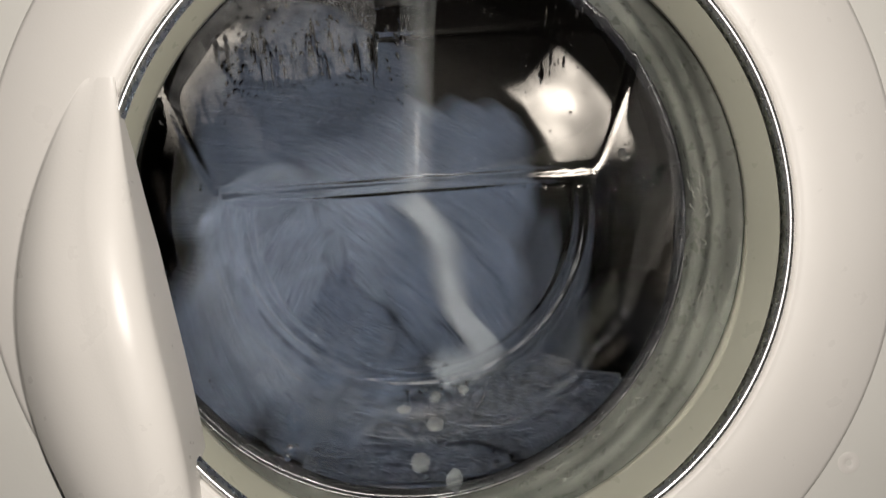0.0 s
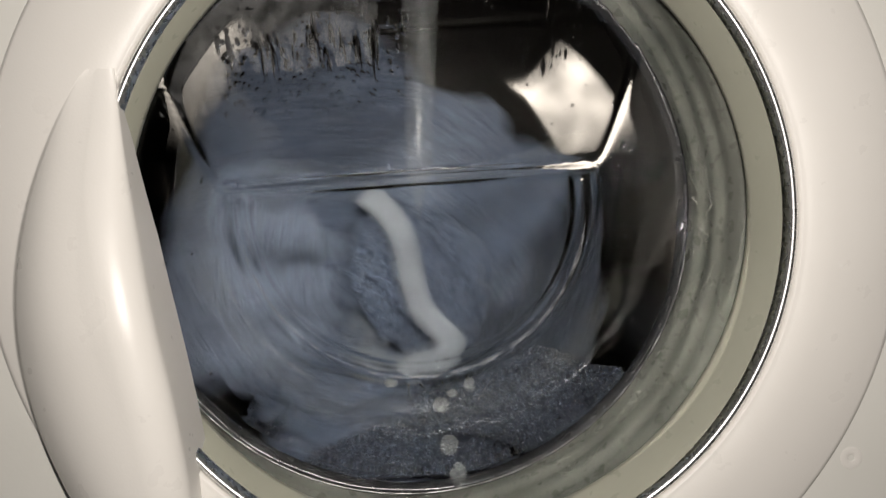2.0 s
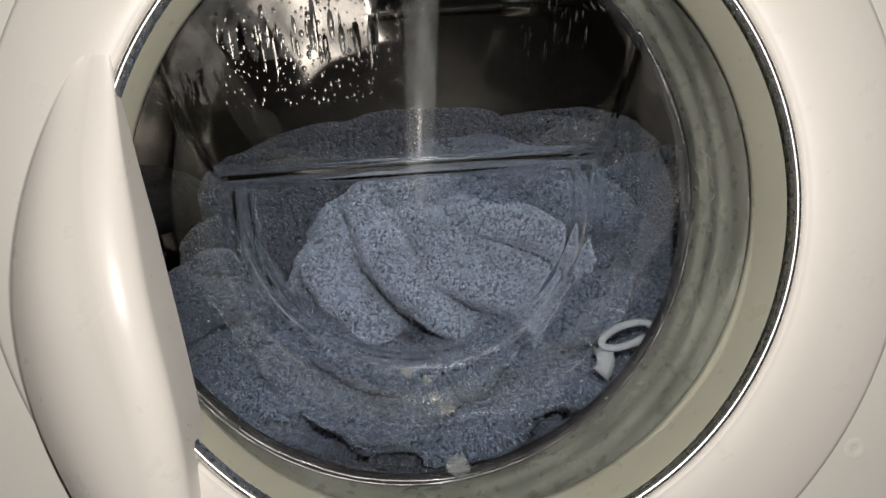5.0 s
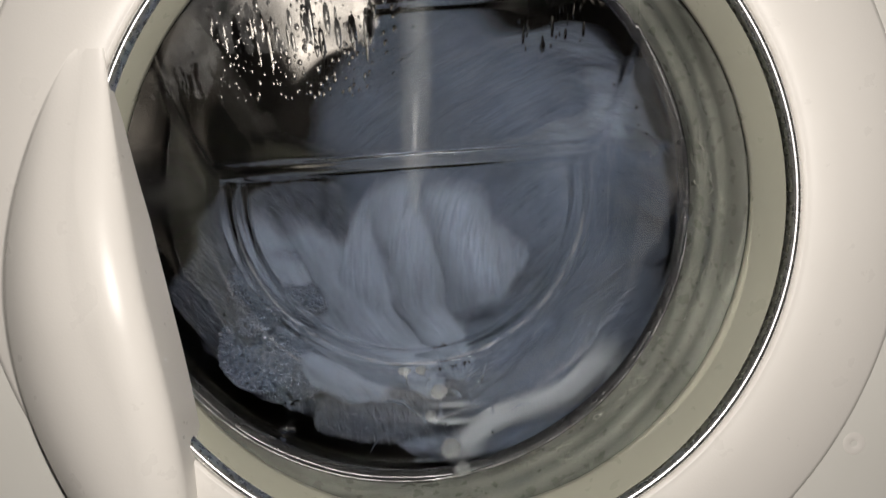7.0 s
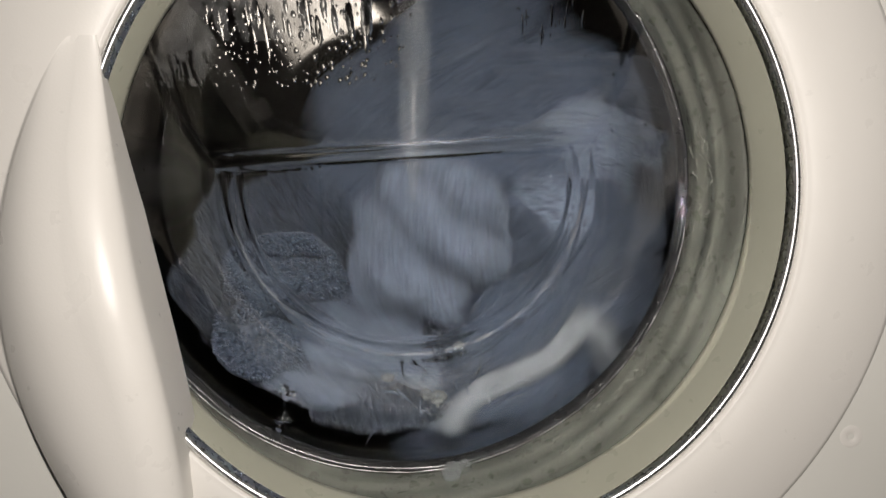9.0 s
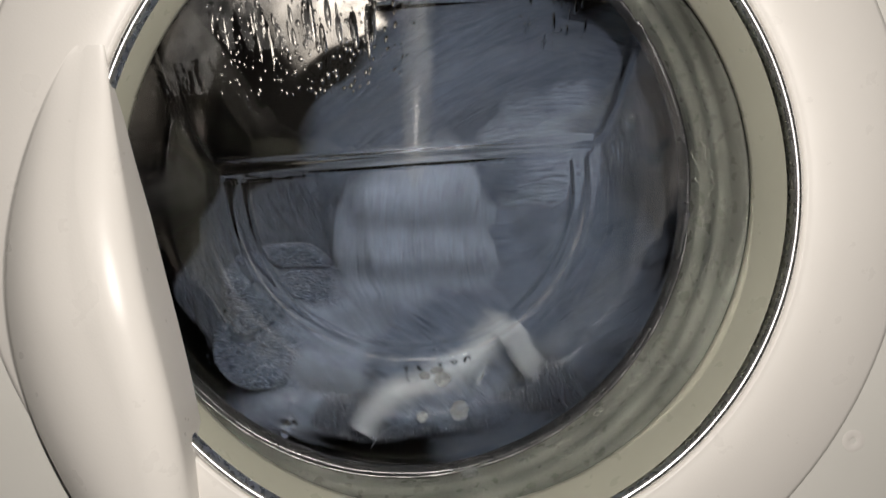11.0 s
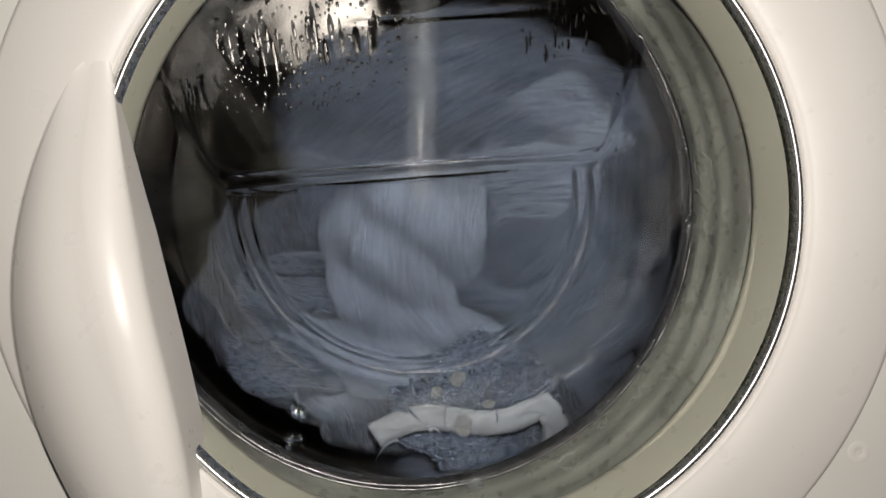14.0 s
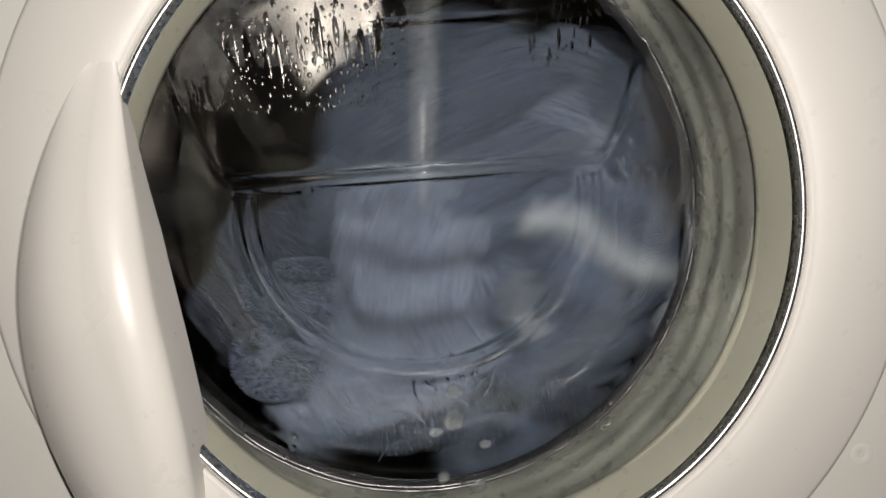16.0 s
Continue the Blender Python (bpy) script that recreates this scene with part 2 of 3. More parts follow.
part("handle", handle_mesh(), door, "white leaf-shaped door grip")

BOWL_R = 0.176


def bowl_depth(x, z, bead=0.0):
    """How far the moulded glass reaches into the drum: a deep half-round lower face under a ledge, and a sloping upper facet."""
    r = math.hypot(x, z)
    if r > 0.150:
        cone = 0.006 + (BOWL_R - r) / (BOWL_R - 0.150) * 0.040
    else:
        wall, face, soft = 0.046 + 1.03 * (0.150 - r), 0.0915, 0.0040
        h = min(1.0, max(0.0, 0.5 + 0.5 * (face - wall) / soft))
        cone = face * (1 - h) + wall * h - soft * h * (1 - h)
    cone += bead * (0.0024 * math.exp(-((r - 0.1085) / 0.0024) ** 2) + 0.0018 * math.exp(-((r - 0.0985) / 0.0022) ** 2))
    zr = z - (0.020 - 0.05 * x * x)
    facet = 0.083 - 0.62 * zr if zr > 0 else 0.083 - 0.62 * zr if zr > -0.0095 else 0.2
    facet += bead * (0.0026 * math.exp(-(zr / 0.0016) ** 2) + 0.0026 * math.exp(-((zr + 0.0085) / 0.0016) ** 2))
    facet += bead * 0.0009 * math.exp(-((z - 0.095) / 0.0009) ** 2) * smoothstep(-0.03, 0.0, x)
    if zr > 0.001:
        facet += bead * 0.0012 * math.exp(-((facet - cone) / 0.0022) ** 2)
        cone += bead * 0.0012 * math.exp(-((facet - cone) / 0.0022) ** 2)
    k = 0.0014
    h = min(1.0, max(0.0, 0.5 + 0.5 * (facet - cone) / k))
    return facet * (1 - h) + cone * h - k * h * (1 - h)


def glass_bowl():
    rings, seg = 180, 300
    verts, faces = [], []
    for side in (0.0, 0.0045):
        for i in range(rings + 1):
            r = BOWL_R * (1 - i / rings)
            for j in range(seg):
                a = 2 * math.pi * j / seg
                x, z = r * math.cos(a), r * math.sin(a)
                y = bowl_depth(x * (1 - side * 2), z * (1 - side * 2), 1.0 if side else 0.0) + side
                y += 0.00035 * noise.noise((x * 45, z * 22, 3 + side * 900))
                verts.append((AX + x, y, AZ + 0.006 + z))
    n = (rings + 1) * seg
    faces = grid_faces(rings + 1, seg)
    faces += [tuple(v + n for v in f[::-1]) for f in grid_faces(rings + 1, seg)]
    faces += [(j, n + j, n + (j + 1) % seg, (j + 1) % seg) for j in range(seg)]
    return mesh("glass_bowl", verts, faces, GLASS)


bowl = part("glass_bowl", glass_bowl(), door, "moulded clear glass door bowl")
bowl.visible_shadow = False

# gasket: grey rubber bellows round the opening
gasket_profile = [(0.1880, 0.0120), (0.1800, 0.0140), (0.1725, 0.0200), (0.1709, 0.0260), (0.1700, 0.0310), (0.1682, 0.0330), (0.1669, 0.0360), (0.1667, 0.0410), (0.1657, 0.0460), (0.1638, 0.0480), (0.1629, 0.0510), (0.1624, 0.0550), (0.1613, 0.0580), (0.1607, 0.0620), (0.1613, 0.0660), (0.1648, 0.0700), (0.1800, 0.0780), (0.2050, 0.0850)]
part("gasket", revolve("gasket", gasket_profile, RUBBER, GX, GZ, 200, wobble=0.0016), machine, "wet grey rubber door gasket with folds")
part("shaded_gap", revolve("shaded_gap", [(0.1616, 0.0600), (0.1604, 0.0585), (0.1586, 0.0592), (0.1566, 0.0616), (0.1560, 0.0645), (0.1580, 0.0690)], GAP_SHADE, GX, GZ, 200, wobble=0.0016), machine, "black ring painted as the shaded gap inside the gasket")
part("tub", revolve("tub", [(0.200, 0.084), (0.262, 0.088), (0.268, 0.10), (0.268, 0.47), (0.255, 0.485), (0.0, 0.485)], DARK, AX, AZ, 96), machine, "dark outer tub")

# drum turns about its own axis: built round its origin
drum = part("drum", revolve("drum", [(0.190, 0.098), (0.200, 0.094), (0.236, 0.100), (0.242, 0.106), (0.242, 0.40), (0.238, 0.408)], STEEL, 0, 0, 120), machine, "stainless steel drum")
drum.location = (AX, 0, AZ)


def drum_back():
    """Pressed steel back with three wide radial ribs and a shallow dome, sloped so the torch's reflection fits the
    camera's view.
    """
    rings, seg, verts = 80, 300, []
    for i in range(rings + 1):
        r = 0.24 * i / rings
        for j in range(seg):
            a = 2 * math.pi * j / seg
            h = 0.031 - 0.13 * r
            for k in range(3):
                d = (a - radians(RIB + 120 * k) + math.pi) % (2 * math.pi) - math.pi
                h += smoothstep(-0.44, -0.16, d) * smoothstep(0.50, 0.32, d) * max(0.0, 0.625 * r * r + 0.08 * r - 0.0247)
            h += 0.0005 * noise.noise((r * math.cos(a) * 34, r * math.sin(a) * 34, 5))
            verts.append((r * math.cos(a), 0.408 - h, r * math.sin(a)))
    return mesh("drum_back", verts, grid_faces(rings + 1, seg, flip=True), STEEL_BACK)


RIB = -8.0
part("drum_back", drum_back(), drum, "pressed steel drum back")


def lifter_mesh():
    """Rounded wedge-shaped paddle along the drum wall."""
    rows, cols, verts = 30, 16, []
    for i in range(rows):
        u = i / (rows - 1)
        y = 0.108 + 0.290 * u
        h = 0.052 * smoothstep(0.0, 0.16, u) * smoothstep(1.0, 0.93, u)
        for j in range(cols):
            s = -1 + 2 * j / (cols - 1)
            verts.append((0.241 - h * (1 - abs(s) ** 2.4), y, 0.034 * s))
    return mesh("lifter", verts, grid_faces(rows, cols, False), PADDLE)


lifter_data = lifter_mesh()
for k in range(3):
    part("lifter", lifter_data, drum, "dark grey ribbed paddle").rotation_euler = (0, -radians(60 + 120 * k), 0)

# ---- laundry ----
def towel_mesh(size, seed, folds, tuft, mat, lay=(0.0, 0.045, 0.016)):
    """A wet towel bunched into rounded folds with sharp creases between them; its foremost point lies at y = 0. Returns body and terry loops.
    folds: spread of the bunching; lay: direction, spacing and depth of the folds."""
    bm = bmesh.new()
    bmesh.ops.create_icosphere(bm, subdivisions=6, radius=1)
    off = Vector((seed * 7.3, seed * 3.1, seed * 1.7))
    c, s = math.cos(radians(lay[0])), math.sin(radians(lay[0]))
    c2, s2 = math.cos(radians(lay[0] + 62)), math.sin(radians(lay[0] + 62))
    level = []
    for v in bm.verts:
        d = v.co.normalized()
        q = Vector((d.x * folds[0], d.y * folds[1], d.z * folds[2])) * 0.6 + off
        k = 0.92 + 0.34 * noise.noise(q) + 0.16 * noise.noise(q * 2.3)
        p = Vector((d.x * size[0], d.y * size[1], d.z * size[2])) * k
        warp = 0.020 * noise.noise(p * 17 + off) + 0.034 * noise.noise(p * 8 - off)
        one = abs(math.sin(math.pi * ((p.x * c + p.z * s + warp) / lay[1] + seed * 0.37))) ** 0.62
        two = abs(math.sin(math.pi * ((p.x * c2 + p.z * s2 - warp) / (lay[1] * 1.9) + seed * 0.61))) ** 0.55
        share = smoothstep(-0.25, 0.35, noise.noise(p * 13 + off * 2))
        deep = one * (0.45 + 0.55 * share) + (1 - 0.55 * share) * 0.5 * two
        p.y -= lay[2] * 1.8 * (deep - 0.5) * smoothstep(0.25, -0.35, d.y)
        p.y -= 0.0035 * noise.noise(p * 55 + off)
        level.append(min(one + 0.45 * (1 - share), two + 0.55 * share))
        v.co = p
    front = min(v.co.y for v in bm.verts)
    for v in bm.verts:
        v.co.y -= front
    bm.normal_update()
    rng = random.Random(seed)
    verts, faces = [], []
    for f in bm.faces:
        if f.normal.y > 0.35:
            continue
        # Loops left out in creases and gaps show the darkened weave as painted shade.
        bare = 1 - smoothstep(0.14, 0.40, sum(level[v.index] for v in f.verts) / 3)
        count = 1.55 * f.calc_area() / (tuft * tuft)
        for _ in range(int(count) + (rng.random() < count % 1)):
            a, b = rng.random(), rng.random()
            if a + b > 1:
                a, b = 1 - a, 1 - b
            t = [l.vert.co for l in f.loops]
            p = t[0] + (t[1] - t[0]) * a + (t[2] - t[0]) * b
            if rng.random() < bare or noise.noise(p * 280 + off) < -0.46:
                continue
            w = [l.vert.normal for l in f.loops]
            nrm = (w[0] * (1 - a - b) + w[1] * a + w[2] * b).normalized()
            t = Vector((rng.uniform(-0.9, 0.9), rng.uniform(-1, 1), -1.0 + rng.uniform(-0.9, 0.9)))
            ax = (t - nrm * t.dot(nrm)).normalized() * 0.8 + nrm * rng.uniform(0.2, 1.3)
            ax.normalize()
            s1 = ax.cross(nrm + Vector((0.01, 0.02, 0.03))).normalized()
            s3 = ax.cross(s1)
            L, R = tuft * rng.uniform(0.60, 0.95), tuft * rng.uniform(0.40, 0.60)
            o = len(verts)
            p = p + nrm * R * rng.uniform(0.2, 0.9)
            verts += [p - ax * L * 0.8, p + s1 * R, p + s3 * R, p - s1 * R, p - s3 * R, p + ax * L]
            faces += [(o, o + 2, o + 1), (o, o + 3, o + 2), (o, o + 4, o + 3), (o, o + 1, o + 4), (o + 5, o + 1, o + 2), (o + 5, o + 2, o + 3), (o + 5, o + 3, o + 4), (o + 5, o + 4, o + 1)]
    me = bpy.data.meshes.new("cloth")
    bm.to_mesh(me)
    bm.free()
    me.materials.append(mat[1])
    me.polygons.foreach_set("use_smooth", [True] * len(me.polygons))
    return me, mesh("terry_pile", verts, faces, mat[0])


TOWELS = []


def towel(place, size, seed, folds, label, mat=None, tuft=0.0025, tilt=0.0, lay=(60, 0.05, 0.016)):
    mat = mat or TERRY
    ob = tagged(new("towel"), label, "towel", "laundry in the drum")
    body, loops = towel_mesh(size, seed, folds, tuft, mat, lay)
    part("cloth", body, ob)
    tagged(part("terry_pile", loops, ob), kind="stuff")
    TOWELS.append((ob, Vector(place), tilt))
    return ob


PILE = (
    ((-0.046, 0.104, -0.040), (0.066, 0.050, 0.058), 1, (1.6, 2.0, 1.6), "wet slate-blue terry towel bunched amid the pile, coloured as lit", TERRY_LIT, 0.0022, 6, (24, 0.050, 0.026)),
    ((0.034, 0.110, -0.054), (0.110, 0.046, 0.052), 2, (1.2, 2.0, 2.2), "wet slate-blue terry towel with a long diagonal fold", TERRY_LIT, 0.0022, -30, (84, 0.040, 0.024)),
    ((-0.142, 0.118, -0.080), (0.068, 0.056, 0.056), 3, (1.6, 2, 1.6), "wet slate-blue terry towel pressed against the drum side", TERRY_HALF_SHADE, 0.0022, -8, (64, 0.046, 0.024)),
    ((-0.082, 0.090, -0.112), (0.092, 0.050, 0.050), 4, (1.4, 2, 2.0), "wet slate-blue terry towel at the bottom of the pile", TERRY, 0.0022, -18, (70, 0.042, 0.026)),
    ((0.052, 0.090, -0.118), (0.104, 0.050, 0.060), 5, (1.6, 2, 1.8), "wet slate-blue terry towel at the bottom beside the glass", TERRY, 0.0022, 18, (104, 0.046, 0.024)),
    ((0.138, 0.130, -0.058), (0.070, 0.058, 0.072), 6, (1.8, 2, 1.6), "wet slate-blue terry towel leaning on the drum side", TERRY_HALF_SHADE, 0.0023, 30, (20, 0.05, 0.018)),
    ((-0.068, 0.185, 0.010), (0.124, 0.072, 0.062), 7, (1.8, 2, 1.8), "wet slate-blue terry towel on top at the back, coloured as shaded", TERRY_SHADE, 0.0029, 6, (85, 0.05, 0.02)),
    ((0.080, 0.185, 0.002), (0.118, 0.070, 0.058), 8, (1.8, 2, 1.8), "wet slate-blue terry towel on top near the paddle, coloured as shaded", TERRY_SHADE, 0.0029, -4, (95, 0.05, 0.02)),
    ((-0.030, 0.122, -0.158), (0.165, 0.075, 0.052), 9, (1.8, 2, 1.8), "wet slate-blue terry towel flattened under the others, coloured as shaded", TERRY_SHADE, 0.0029, 0, (60, 0.05, 0.016)),
    ((0.060, 0.135, -0.012), (0.090, 0.050, 0.046), 10, (1.6, 2, 1.8), "wet slate-blue terry towel slung across the pile", TERRY, 0.0023, -16, (70, 0.05, 0.018)),
    ((-0.105, 0.220, -0.115), (0.095, 0.065, 0.085), 11, (1.8, 2, 2.0), "wet slate-blue terry towel buried in the pile, coloured as lit", TERRY_LIT, 0.0029, 0, (40, 0.06, 0.02)),
    ((0.110, 0.220, -0.100), (0.095, 0.065, 0.085), 12, (1.8, 2, 1.8), "wet slate-blue terry towel buried in the pile", TERRY, 0.0029, 0, (130, 0.06, 0.02)),
    ((-0.010, 0.230, -0.085), (0.115, 0.055, 0.095), 13, (1.8, 2, 1.8), "wet slate-blue terry towel wrapped round the load", TERRY, 0.0029, 0, (50, 0.06, 0.02)),
    ((-0.132, 0.168, -0.078), (0.084, 0.060, 0.092), 14, (1.8, 2, 1.8), "wet slate-blue terry towel against the drum wall at the back, coloured as shaded", TERRY_SHADE, 0.0029, 0, (20, 0.06, 0.02)),
)
for place, size, seed, folds, label, mat, tuft, tilt, lay in PILE:
    towel(place, size, seed, folds, label, mat, tuft, tilt, lay)


def strip_mesh(name, pts, width, thick, mat):
    """A folded flat band along a line of points, its width across the line, in the plane x-z, with thickness in y."""
    verts, faces = [], []
    for i, p in enumerate(pts):
        a, b = Vector(pts[max(0, i - 1)]), Vector(pts[min(len(pts) - 1, i + 1)])
        d = (b - a).normalized()
        s = Vector((-d.z, 0, d.x)).normalized() * width * 0.5
        for q in (-1, -0.33, 0.33, 1):
            bulge = thick * (0.5 + 0.5 * (1 - q * q))
            verts.append(Vector(p) + s * q + Vector((0, -bulge, 0)))
        for q in (1, -1):
            verts.append(Vector(p) + s * q + Vector((0, thick, 0)))
    n = len(pts)
    faces = grid_faces(n, 6)
    faces += [tuple(range(6)), tuple((n - 1) * 6 + k for k in range(6))[::-1]]
    return mesh(name, verts, faces, mat)


def hemmed_towel():
    ob = tagged(new("towel"), "wet pale-blue towel with a wide white woven hem", "towel", "laundry in the drum")
    body, loops = towel_mesh((0.056, 0.026, 0.046), 21, (1.6, 2, 1.6), 0.0026, TERRY, (30, 0.05, 0.008))
    part("cloth", body, ob)
    tagged(part("terry_pile", loops, ob), kind="stuff")
    pts = [(-0.066 + 0.0057 * i, -0.006 - 0.003 * math.sin(i * 0.31), -0.004 + 0.007 * math.sin(i * 0.33)) for i in range(20)]
    pts += [(0.045 + 0.002 * math.sin(i), -0.006 + 0.0008 * i, -0.004 - 0.0055 * (i + 1)) for i in range(7)]
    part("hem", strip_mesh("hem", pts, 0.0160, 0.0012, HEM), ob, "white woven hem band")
    return ob


hem_towel = hemmed_towel()


def loop_tag():
    """White tape loop sewn to a towel's corner."""
    pts = [(0.0125 * math.cos(a) * 1.15 + 0.004, -0.002 * math.sin(a * 0.5), 0.0065 * math.sin(a) + 0.45 * 0.012 * math.cos(a)) for a in [0.2 + i * 0.27 for i in range(21)]]
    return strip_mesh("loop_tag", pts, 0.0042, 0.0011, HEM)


tag_home = TOWELS[4][0]
m5 = Matrix.Translation(TOWELS[4][1]) @ pose(0, 0, 0, 0, -TOWELS[4][2], 0)
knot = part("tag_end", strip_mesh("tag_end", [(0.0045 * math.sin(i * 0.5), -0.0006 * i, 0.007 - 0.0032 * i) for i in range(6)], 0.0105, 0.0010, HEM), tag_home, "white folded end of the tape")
knot.matrix_local = m5.inverted() @ pose(0.0865, 0.079, -0.0955, 0, 20, 0)
tag = part("loop_tag", loop_tag(), tag_home, "white sewn tape loop")
tag.matrix_local = m5.inverted() @ pose(0.0985, 0.076, -0.0815, 0, 8, 0)

# ---- water ----
def jet_mesh():
    rows, cols, verts = 60, 18, []
    for i in range(rows):
        u = i / (rows - 1)
        z = 0.150 - 0.155 * u
        for j in range(cols):
            a = 2 * math.pi * j / cols
            r = (0.0120 - 0.003 * u) * (1 - 0.85 * smoothstep(0.72, 1.0, u)) + 0.0016 * noise.noise((math.cos(a) * 1.4, math.sin(a) * 1.4, z * 18))
            verts.append((-0.0030 - 0.012 * u + r * math.cos(a), 0.118 + r * 0.6 * math.sin(a), z))
    return mesh("water_jet", verts, grid_faces(rows, cols), JET)


water_jet = tagged(new("water_jet", jet_mesh()), "thin stream of water falling from the inlet into the drum", "water")
water_jet.visible_shadow = False


def suds(size, seed):
    ob = tagged(new("suds", blob_mesh("suds", size, seed, SUDS)), "small greyish clump of soap suds sliding down the glass", "suds", "suds on the glass")
    ob.visible_shadow = False
    return ob


SUD = [suds((0.0052, 0.0016, 0.0062), 1), suds((0.0056, 0.0016, 0.0088), 2), suds((0.0042, 0.0014, 0.0034), 3), suds((0.0035, 0.0013, 0.0036), 4), suds((0.0036, 0.0013, 0.0048), 5)]


foam = tagged(new("suds", blob_mesh("suds", (0.0050, 0.0024, 0.0105), 9, SUDS)), "small streak of soap suds on the bottom of the gasket", "suds", "suds on the glass")
foam.visible_shadow = False


def ring_bead(r, y, thick, a0, a1, mat, seg=160):
    verts = []
    for i in range(seg + 1):
        a = radians(a0 + (a1 - a0) * i / seg)
        t = thick * (0.6 + 0.7 * abs(noise.noise((a * 9, 0.3, 0)))) * smoothstep(0, 0.06, i / seg) * smoothstep(1, 0.94, i / seg)
        for k in range(8):
            b = 2 * math.pi * k / 8
            q = r + t * math.cos(b)
            verts.append((GX + q * math.cos(a), y + t * math.sin(b), GZ + q * math.sin(a)))
    return mesh("water_bead", verts, grid_faces(seg + 1, 8), mat)


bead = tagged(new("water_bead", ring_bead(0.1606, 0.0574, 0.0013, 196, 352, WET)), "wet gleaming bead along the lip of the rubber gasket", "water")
bead.visible_shadow = False


def drops_mesh(rng, count, place, tall=1.0, long=(1.0, 1.6)):
    """Small flattened beads of water on the inner face of the glass, or with a negative height added glint pads on its
    outer face.
    """
    verts, faces = [], []
    for _ in range(count):
        x, z, s = place(rng)
        y = bowl_depth(x, z) + 0.0046
        o, n = len(verts), 8
        st = rng.uniform(*long)
        # outer glint pads lie square to the view; beads follow the inner face
        tx, tz = -(x + AX) / (y + 0.4), (0.041 - z) / (y + 0.4)
        if tall < 0:
            y -= 0.0052
        for lat, (q, h) in enumerate(((1.0, 0.0), (0.8, 0.45), (0.4, 0.75))):
            for j in range(n):
                a = 2 * math.pi * j / n
                px, pz = x + s * q * math.cos(a), z + s * q * st * math.sin(a)
                verts.append((AX + px, (bowl_depth(px, pz) + 0.0046 if tall > 0.5 else y + (tx * (px - x) + tz * (pz - z))) + s * h * tall, AZ + 0.006 + pz))
        verts.append((AX + x, y + s * 0.85 * tall, AZ + 0.006 + z))
        for k in range(2):
            for j in range(n):
                faces.append((o + k * n + j, o + k * n + (j + 1) % n, o + (k + 1) * n + (j + 1) % n, o + (k + 1) * n + j))
        faces += [(o + 2 * n + j, o + 2 * n + (j + 1) % n, o + 3 * n) for j in range(n)]
    return mesh("drops_and_glint_pads", verts, faces, WATER)


def top_left(rng):
    return rng.uniform(-0.10, 0.005), rng.uniform(0.055, 0.135), rng.choice((0.0005, 0.0007, 0.001, 0.0014))


def all_round(rng):
    a, r = rng.uniform(0, 2 * math.pi), 0.148 * math.sqrt(rng.uniform(0.3, 1))
    return r * math.cos(a), r * math.sin(a), rng.choice((0.0004, 0.0006, 0.0009))


rng = random.Random(5)
# Added pads, placed to fit the camera's view, that make the glass glint.
def glints(rng):
    cx, cz, sx, sz = rng.choice(((0.135, 0.0098, 0.006, 0.0035), (0.135, 0.0098, 0.006, 0.0035), (0.135, 0.0098, 0.006, 0.0035), (0.135, 0.0098, 0.006, 0.0035), (0.1204, 0.012, 0.003, 0.004), (0.1204, 0.012, 0.003, 0.004), (0.1261, 0.0265, 0.0015, 0.003), (0.1476, -0.0187, 0.0008, 0.006), (0.1476, -0.0187, 0.0008, 0.006), (-0.0748, -0.1117, 0.0025, 0.0035), (-0.0748, -0.1117, 0.0025, 0.0035), (-0.0748, -0.1117, 0.0025, 0.0035), (-0.0764, -0.1256, 0.002, 0.002), (-0.0764, -0.1256, 0.002, 0.002), (-0.0917, -0.082, 0.002, 0.002), (0.1111, 0.0108, 0.002, 0.003)))
    return cx + rng.gauss(0, sx), cz + rng.gauss(0, sz), rng.choice((0.0008, 0.0013, 0.0021))


# More added pads, for a glint along the moulded arc.
def arc_glints(rng):
    a = radians(rng.uniform(-82, -38))
    r = 0.1060 + rng.gauss(0, 0.0016)
    return r * math.cos(a), r * math.sin(a), rng.choice((0.0006, 0.0009, 0.0013))


def runnels(rng):
    return rng.uniform(-0.100, -0.012), rng.uniform(0.079, 0.097), rng.choice((0.0008, 0.0012, 0.0018))


def runnels_right(rng):
    return rng.uniform(0.062, 0.100), rng.uniform(0.072, 0.104), rng.choice((0.0005, 0.0007, 0.0009))


for count, where, tall, long in ((420, top_left, 1.0, (1.0, 1.6)), (160, all_round, 1.0, (1.0, 1.6)), (130, glints, -0.12, (0.8, 2.0)), (60, arc_glints, -0.12, (0.6, 1.2)), (38, runnels, 1.2, (3.0, 8.0)), (26, runnels_right, 1.2, (2.0, 7.0))):
    ob = tagged(new("drops_and_glint_pads", drops_mesh(rng, count, where, tall, long)), "scattered water drops and added glint pads on the glass", "water drops", kind="stuff")
    ob.visible_shadow = False




